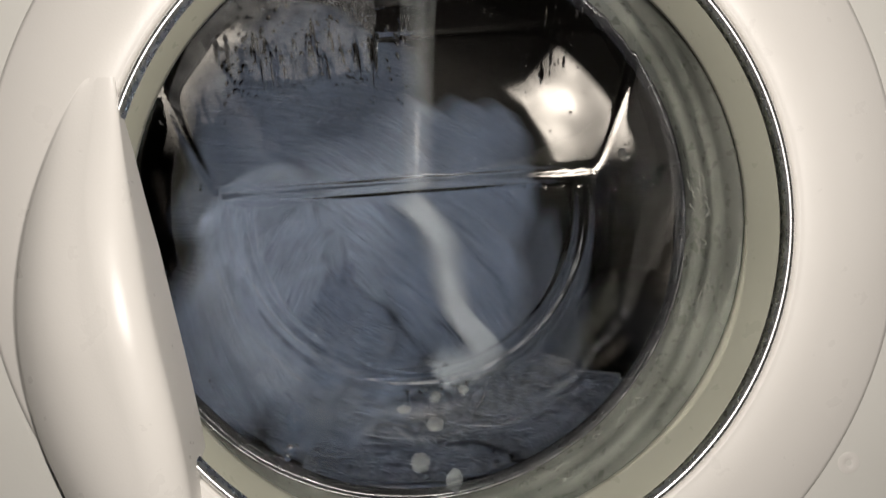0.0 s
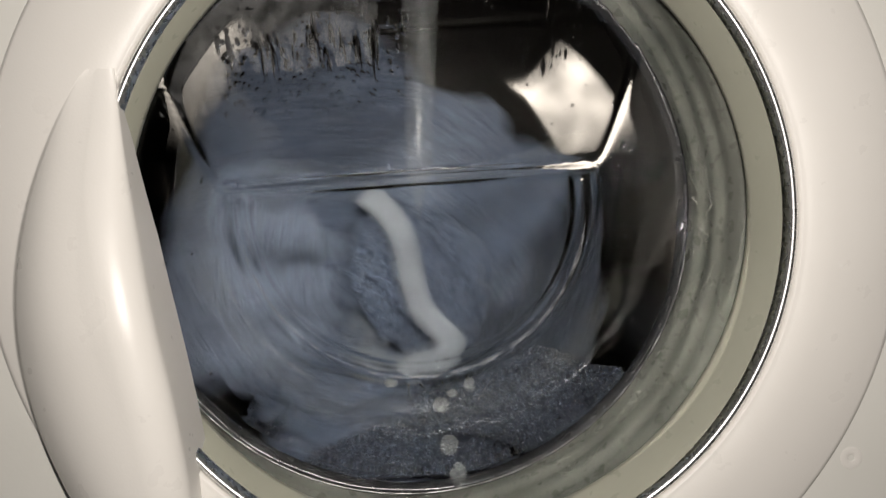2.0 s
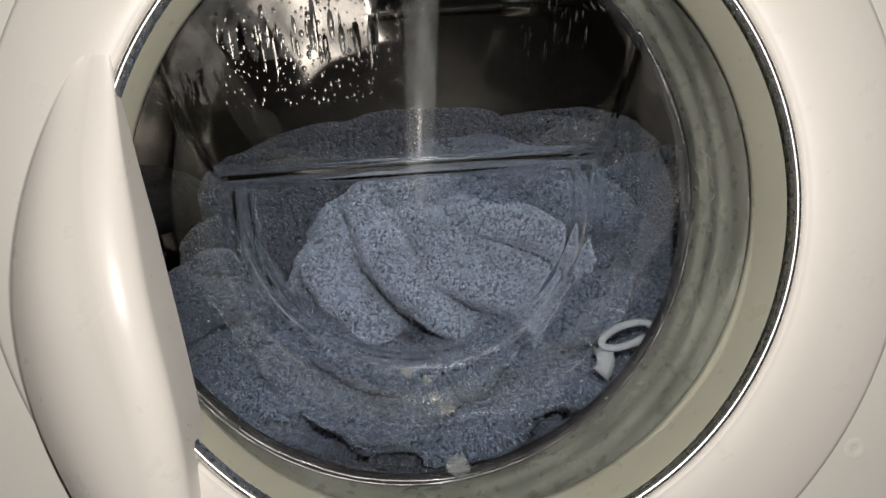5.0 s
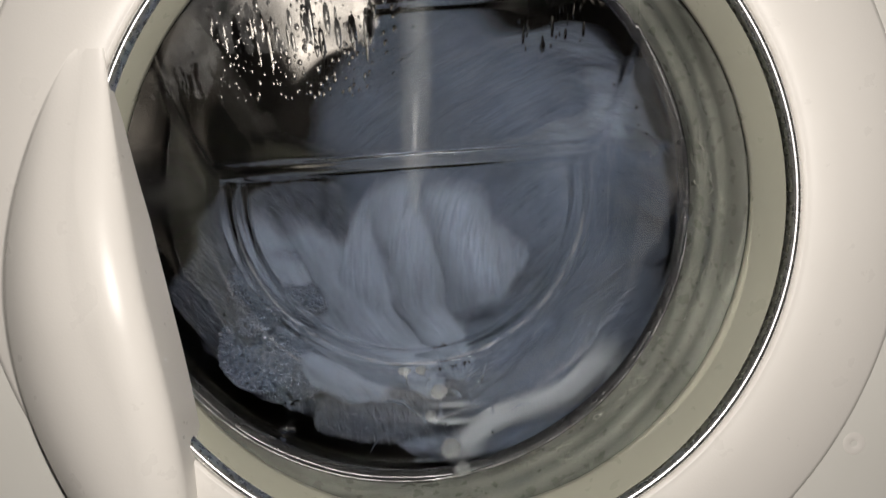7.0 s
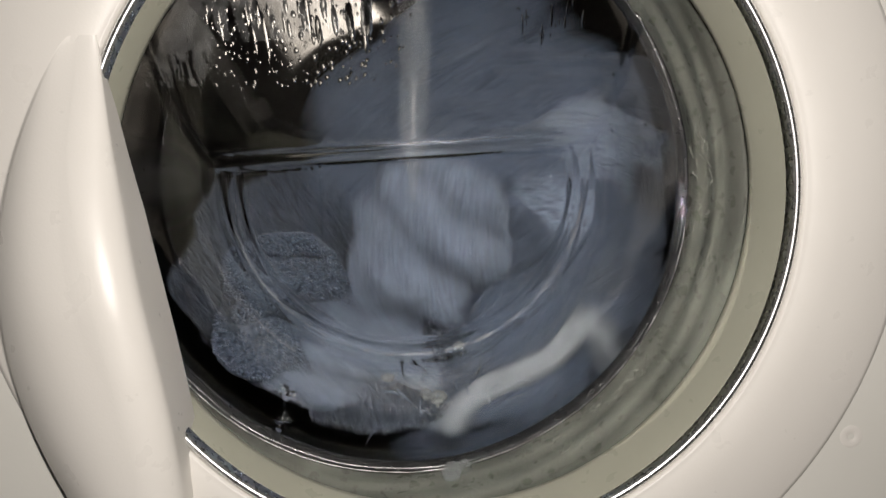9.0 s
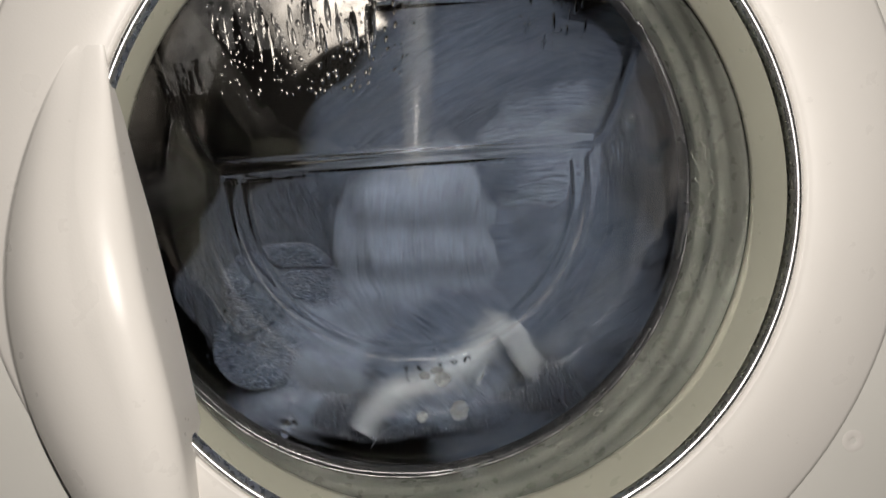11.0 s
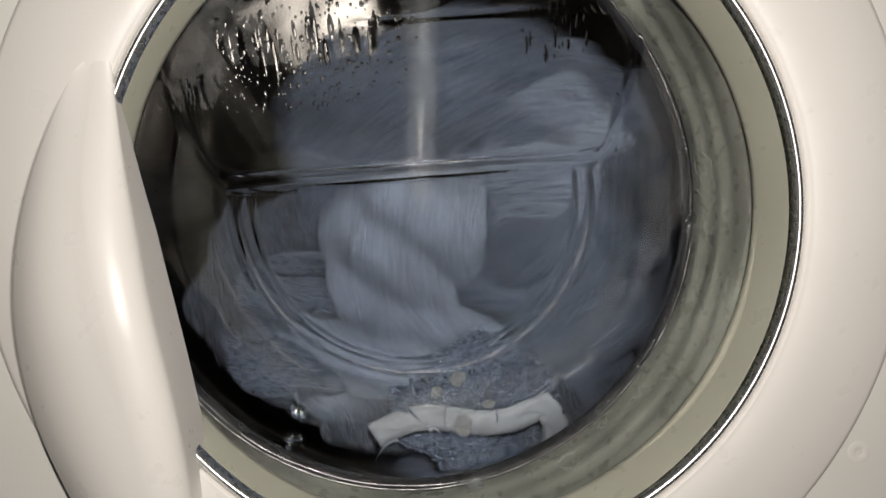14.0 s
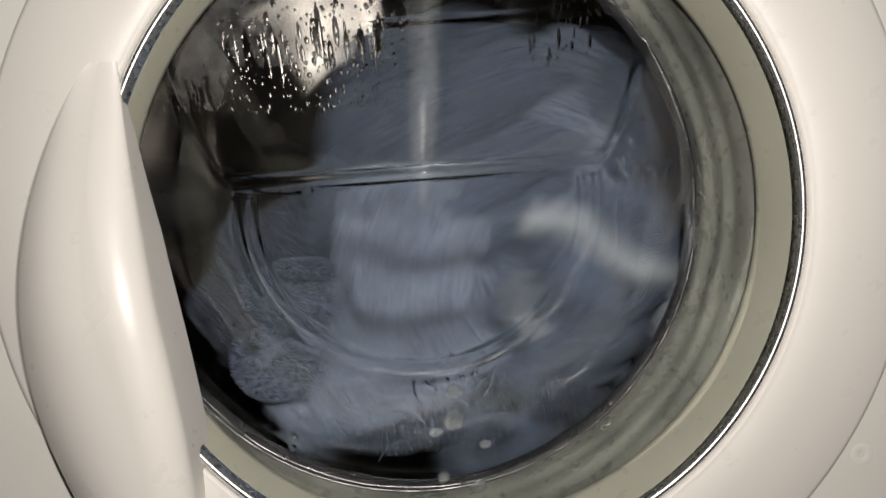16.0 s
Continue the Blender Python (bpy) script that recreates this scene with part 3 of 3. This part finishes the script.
def fog_mesh():
    """Breath of condensation on the upper glass, torn by clear runnels at its lower edge."""
    rng2 = random.Random(11)
    nx, nz, step = 164, 150, 0.0008
    runs = [(rng2.uniform(0, nx), rng2.uniform(0.2, 0.6), rng2.uniform(0.6, 1.9), rng2.uniform(0, 9)) for _ in range(40)]
    verts, faces, index = [], [], {}

    def corner(i, k):
        if (i, k) not in index:
            x, z = -0.142 + i * step, 0.026 + k * step
            index[i, k] = len(verts)
            verts.append((AX + x, bowl_depth(x, z) + 0.0049, AZ + 0.006 + z))
        return index[i, k]

    for i in range(nx):
        for k in range(nz):
            x, z = -0.142 + i * step, 0.026 + k * step
            if math.hypot(x, z) > 0.147:
                continue
            low = 0.079 + 0.006 * noise.noise((x * 60, 0, 1)) + 0.10 * max(0.0, x + 0.03) ** 1.2
            low += (0.058 - low) * smoothstep(-0.092, -0.108, x)
            if z < low or any(abs(i - c - 1.6 * math.sin(k * 0.16 + p)) < w and z < low + f * 0.034 for c, f, w, p in runs):
                continue
            if noise.noise((x * 420, z * 420, 2)) > 0.55:
                continue
            faces.append((corner(i, k), corner(i + 1, k), corner(i + 1, k + 1), corner(i, k + 1)))
    return mesh("condensation", verts, faces, FOG)


def gleam_mesh(r, a0, a1, wide, seed):
    """Ragged pale line painted as the highlight on the moulded edge of the glass."""
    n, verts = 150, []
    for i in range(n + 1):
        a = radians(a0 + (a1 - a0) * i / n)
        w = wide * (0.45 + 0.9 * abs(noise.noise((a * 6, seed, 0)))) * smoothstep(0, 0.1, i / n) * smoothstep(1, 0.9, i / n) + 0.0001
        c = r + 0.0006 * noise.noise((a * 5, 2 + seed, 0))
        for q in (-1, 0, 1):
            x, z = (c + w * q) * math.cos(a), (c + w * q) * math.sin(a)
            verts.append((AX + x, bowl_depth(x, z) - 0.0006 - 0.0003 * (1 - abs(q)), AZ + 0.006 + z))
    return mesh("edge_gleam", verts, grid_faces(n + 1, 3, False), EDGE_GLEAM)


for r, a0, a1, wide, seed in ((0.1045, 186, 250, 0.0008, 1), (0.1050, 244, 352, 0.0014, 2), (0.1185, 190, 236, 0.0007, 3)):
    ob = tagged(new("edge_gleam", gleam_mesh(r, a0, a1, wide, seed)), "pale line painted as the highlight on a moulded glass edge", "water", kind="stuff")
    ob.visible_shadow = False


def rivulets_mesh():
    """Fan of thin runs of water where the splash climbs the lower glass."""
    r4 = random.Random(21)
    verts, faces = [], []
    for _ in range(32):
        a = radians(90 + r4.gauss(0, 30))
        start, length = r4.uniform(0.022, 0.050), r4.uniform(0.005, 0.018)
        wide, bend, n = r4.uniform(0.0004, 0.0012), r4.uniform(-0.25, 0.25), 9
        o = len(verts)
        for i in range(n):
            u = i / (n - 1)
            d, b = start + length * u, a + bend * u * u
            x, z = 0.021 + d * math.cos(b), -0.152 + d * math.sin(b) * 0.95
            w = wide * (0.25 + math.sin(math.pi * (0.08 + 0.9 * u)) ** 0.6)
            for q, h in ((-1, 0), (-0.6, 0.28), (0.6, 0.28), (1, 0)):
                px, pz = x - math.sin(b) * w * q, z + math.cos(b) * w * q
                verts.append((AX + px, bowl_depth(px, pz) + 0.0046 + h * w, AZ + 0.006 + pz))
        faces += [tuple(o + v for v in f) for f in grid_faces(n, 4, False)]
    return mesh("rivulets", verts, faces, WATER)


rivulets = tagged(new("rivulets", rivulets_mesh()), "fan of thin water runs on the lower glass", "water", kind="stuff")
rivulets.visible_shadow = False

LINT = material("lint_trail", (0.19, 0.19, 0.17), 0.15)


def trails():
    """Thin wet trails of lint on the rubber."""
    r3 = random.Random(8)
    verts, faces = [], []
    for _ in range(46):
        a, r, y = radians(r3.uniform(-66, 16)), r3.uniform(0.1625, 0.1700), 0.0
        n, grow, swing = r3.randint(8, 46), r3.choice((-1, 1)) * 0.0028, r3.uniform(0, 50)
        o = len(verts)
        for i in range(n):
            a += grow * (0.6 + 0.8 * noise.noise((swing, i * 0.35, 1)))
            r += 0.00055 * noise.noise((swing + 9, i * 0.3, 4))
            y = 0.0545 - (r - 0.1600) * 2.6
            t = 0.00042 * (0.4 + abs(noise.noise((swing, i * 0.8, 8))) * 2.2)
            for k in range(4):
                b = math.pi / 2 * k
                q = r - 0.0022 + t * math.cos(b)
                verts.append((GX + q * math.cos(a), y + t * math.sin(b), GZ + q * math.sin(a)))
        faces += [tuple(o + v for v in f) for f in grid_faces(n, 4)]
    return mesh("lint_trails", verts, faces, LINT)


tagged(new("lint_trails", trails()), "thin pale trails of wet lint on the grey gasket", "lint", kind="stuff")

fog = tagged(new("condensation", fog_mesh()), "film of condensation with clear runnels on the upper glass", "condensation", kind="stuff")
fog.visible_shadow = False

# small pale mark moulded on the front panel
mark = tagged(new("panel_mark", revolve("panel_mark", [(0.0016, 0.0), (0.0019, -0.00012), (0.0050, -0.00012), (0.0056, 0.0)], ENAMEL, seg=24)), "small pale round mark stuck on the front panel", "sticker")
mark.location = (0.1895, -0.0150, -0.1265)


# ---- what moves ----
def tumble(t):
    """Angle of the tumbling in turns, the share of tumbling against lying still, and the side to which the load leans."""
    if t < 4:
        u = min(t, 2.2)
        turns = 2.45 - (u + max(0.0, min(t, 2.7) - 2.2) * 0.5)
        return turns, 1 - smoothstep(2.15, 2.75, t), -1
    return max(0.0, t - 5.5), smoothstep(5.35, 5.95, t), 1


def drum_angle(t):
    """Degrees, anticlockwise as seen from the door; 40 turns a minute."""
    if t < 2.0:
        return 32 - 240 * (t - 2.0)
    if t < 2.267:
        u = (t - 2.0) / 0.267
        return 32 - 32 * (2 * u - u * u)
    if t < 5.3:
        return 0
    u = t - 5.3
    return 300 * u * u if u < 0.4 else 48 + 240 * (u - 0.4)


def motions():
    times = [i / 10 for i in range(161)]
    walk(drum, [(t, pose(AX, 0, AZ, 0, -118 - drum_angle(t), 0)) for t in times])
    for i, (ob, home, tilt) in enumerate(TOWELS):
        rows = []
        phase = i / len(TOWELS) + 0.05 * math.sin(i * 2.4)
        ring = 0.060 + 0.058 * ((i * 37) % 10) / 10
        for t in times:
            turns, share, side = tumble(t)
            free = ({2: 0.3, 5: 0.35, 8: 0.15, 13: 0.06} if side > 0 else {2: 0.6, 3: 0.5, 8: 0.15, 13: 0.15}).get(i, 1.0)
            shake = share if free < 0.4 else 0.0
            share *= free
            a = 2 * math.pi * (turns + phase)
            swing = 0.012 * smoothstep(11.4, 9.5, t)
            cx, cz = (AX + 0.062 + 0.7 * swing, -0.024) if side > 0 else (AX - 0.034, -0.042)
            lean = radians(35 * side)
            u, v = ring * 1.18 * math.cos(a - lean), ring * 0.82 * math.sin(a - lean)
            x = cx + u * math.cos(lean) - v * math.sin(lean) + 0.012 * math.sin(3.1 * t + i)
            z = cz + (u * math.sin(lean) + v * math.cos(lean)) * (1.0 if math.sin(a) > 0 else 1.08) + 0.010 * math.cos(2.3 * t + 2 * i)
            if side < 0:
                top = 0.006 - 0.75 * (x - AX)
                z -= 0.8 * max(0.0, z - top)
            y = 0.110 + 0.014 * (i % 4) + (0.045 if i in (2, 6, 7, 8, 13) else 0) + 0.006 * math.sin(a + i)
            y += 0.6 * max(0.0, -0.075 - z) + 0.75 * max(0.0, z + 0.01) + 0.25 * max(0.0, AX - x - 0.05)
            p = home.lerp(Vector((x, y, z)), share)
            p += shake * Vector((0.018 * math.sin(12.6 * t + i), 0, 0.013 * math.cos(12.6 * t + 2 * i)))
            rows.append((t, pose(p.x, p.y, p.z, 0, -tilt - 360 * turns * (0.3 if free > 0.4 else 0.0), 0)))
        walk(ob, rows)
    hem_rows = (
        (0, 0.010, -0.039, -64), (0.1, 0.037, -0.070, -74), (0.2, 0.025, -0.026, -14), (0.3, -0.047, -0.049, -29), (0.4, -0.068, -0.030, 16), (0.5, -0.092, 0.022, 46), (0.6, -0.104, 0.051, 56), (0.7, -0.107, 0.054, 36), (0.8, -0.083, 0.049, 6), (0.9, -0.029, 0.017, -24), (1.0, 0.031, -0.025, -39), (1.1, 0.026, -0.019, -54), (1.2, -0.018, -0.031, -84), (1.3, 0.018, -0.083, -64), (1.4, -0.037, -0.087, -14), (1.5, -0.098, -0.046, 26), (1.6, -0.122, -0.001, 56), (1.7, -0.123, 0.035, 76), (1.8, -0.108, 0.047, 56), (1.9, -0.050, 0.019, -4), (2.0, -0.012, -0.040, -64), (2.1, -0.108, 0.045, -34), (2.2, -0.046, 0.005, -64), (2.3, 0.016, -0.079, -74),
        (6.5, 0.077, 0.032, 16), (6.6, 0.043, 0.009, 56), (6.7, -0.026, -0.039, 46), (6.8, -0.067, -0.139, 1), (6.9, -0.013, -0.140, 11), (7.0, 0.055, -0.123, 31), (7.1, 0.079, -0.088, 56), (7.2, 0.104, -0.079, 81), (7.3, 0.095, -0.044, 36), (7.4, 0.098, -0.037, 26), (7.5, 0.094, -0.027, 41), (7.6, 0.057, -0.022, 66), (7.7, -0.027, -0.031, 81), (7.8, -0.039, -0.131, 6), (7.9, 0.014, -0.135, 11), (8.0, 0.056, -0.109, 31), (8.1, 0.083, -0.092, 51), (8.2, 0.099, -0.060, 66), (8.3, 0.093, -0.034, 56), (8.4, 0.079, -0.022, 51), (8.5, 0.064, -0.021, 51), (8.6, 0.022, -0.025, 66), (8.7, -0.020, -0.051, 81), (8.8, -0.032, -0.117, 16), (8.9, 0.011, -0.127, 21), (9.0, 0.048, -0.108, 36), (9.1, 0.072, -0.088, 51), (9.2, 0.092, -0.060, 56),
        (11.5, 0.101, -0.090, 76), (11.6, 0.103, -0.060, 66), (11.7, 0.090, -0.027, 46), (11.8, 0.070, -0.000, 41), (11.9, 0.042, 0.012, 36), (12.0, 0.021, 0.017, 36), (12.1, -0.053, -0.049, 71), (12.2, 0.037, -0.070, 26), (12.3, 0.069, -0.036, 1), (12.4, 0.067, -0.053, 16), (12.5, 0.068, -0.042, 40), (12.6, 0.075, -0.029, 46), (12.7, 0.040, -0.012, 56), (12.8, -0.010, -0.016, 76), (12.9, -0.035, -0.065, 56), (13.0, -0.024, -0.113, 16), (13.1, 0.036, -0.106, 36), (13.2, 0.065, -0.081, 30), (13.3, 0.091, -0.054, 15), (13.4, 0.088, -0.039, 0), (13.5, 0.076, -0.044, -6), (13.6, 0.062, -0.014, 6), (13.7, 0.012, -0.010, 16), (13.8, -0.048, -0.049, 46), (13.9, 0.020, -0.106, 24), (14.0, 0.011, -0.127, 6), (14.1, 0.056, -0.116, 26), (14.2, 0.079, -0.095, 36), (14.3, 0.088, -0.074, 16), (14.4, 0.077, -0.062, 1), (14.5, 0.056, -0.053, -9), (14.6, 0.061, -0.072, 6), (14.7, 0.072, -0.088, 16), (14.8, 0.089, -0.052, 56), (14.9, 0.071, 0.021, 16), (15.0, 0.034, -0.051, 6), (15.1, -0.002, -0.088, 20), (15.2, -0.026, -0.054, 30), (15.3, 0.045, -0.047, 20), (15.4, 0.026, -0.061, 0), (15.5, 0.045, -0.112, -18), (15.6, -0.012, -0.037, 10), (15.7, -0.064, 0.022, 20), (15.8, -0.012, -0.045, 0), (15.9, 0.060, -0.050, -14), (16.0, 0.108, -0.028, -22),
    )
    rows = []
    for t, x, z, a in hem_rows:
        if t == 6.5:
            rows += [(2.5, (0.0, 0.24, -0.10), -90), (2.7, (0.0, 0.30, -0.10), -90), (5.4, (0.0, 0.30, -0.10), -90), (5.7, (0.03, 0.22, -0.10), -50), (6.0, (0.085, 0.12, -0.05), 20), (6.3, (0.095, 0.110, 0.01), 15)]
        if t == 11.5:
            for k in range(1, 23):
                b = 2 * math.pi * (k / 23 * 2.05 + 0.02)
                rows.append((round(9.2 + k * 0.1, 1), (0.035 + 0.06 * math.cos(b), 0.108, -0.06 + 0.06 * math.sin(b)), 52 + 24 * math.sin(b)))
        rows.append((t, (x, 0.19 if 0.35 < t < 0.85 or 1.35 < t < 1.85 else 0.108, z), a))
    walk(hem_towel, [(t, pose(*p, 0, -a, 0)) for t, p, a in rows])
    drift = [
        ((0, -0.013, -0.118), (1.5, -0.011, -0.11), (3.5, -0.005, -0.122), (7, -0.009, -0.112), (9, -0.008, -0.119), (12.5, -0.004, -0.101), (14.5, 0.001, -0.103), (16, -0.004, -0.107)),
        ((0, -0.023, -0.135), (1.5, -0.009, -0.128), (3.5, -0.004, -0.146), (7, -0.005, -0.138), (9, -0.004, -0.15), (12.5, 0.004, -0.105), (14.5, -0.001, -0.128), (16, -0.006, -0.121)),
        ((0, -0.031, -0.11), (1.5, -0.04, -0.1), (3.5, -0.032, -0.099), (7, -0.029, -0.101), (9, -0.037, -0.108), (12.5, 0.013, -0.1), (14.5, 0.017, -0.12), (16, -0.017, -0.126)),
        ((0, 0.006, -0.102), (1.5, 0.001, -0.107), (3.5, -0.012, -0.105), (7, -0.019, -0.101), (9, 0.007, -0.094), (12.5, -0.033, -0.119), (14.5, 0.009, -0.129), (16, 0.011, -0.132)),
        ((0, -0.011, -0.105), (1.5, 0.011, -0.102), (3.5, -0.007, -0.104), (7, -0.015, -0.123), (9, -0.015, -0.117), (12.5, -0.024, -0.13), (14.5, -0.011, -0.104), (16, -0.014, -0.145)),
    ]
    for ob, rows in zip(SUD, drift):
        walk(ob, [(t, pose(x, bowl_depth(x - AX, z - AZ - 0.006) + 0.0055, z, 25)) for t, x, z in rows])

    flow = random.Random(3)
    walk(water_jet, [(t, pose(flow.uniform(-0.0006, 0.0006), flow.uniform(-0.0006, 0.0006), flow.uniform(-0.006, 0.006))) for t in times])
    walk(foam, [(0, pose(-0.004, 0.0585, -0.1480, 30)), (4, pose(-0.001, 0.0580, -0.1490, 30)), (6.5, pose(0.000, 0.0560, -0.1520, 35)), (9, pose(0.003, 0.0520, -0.1560, 40)), (16, pose(0.005, 0.0515, -0.1570, 40))])


motions()
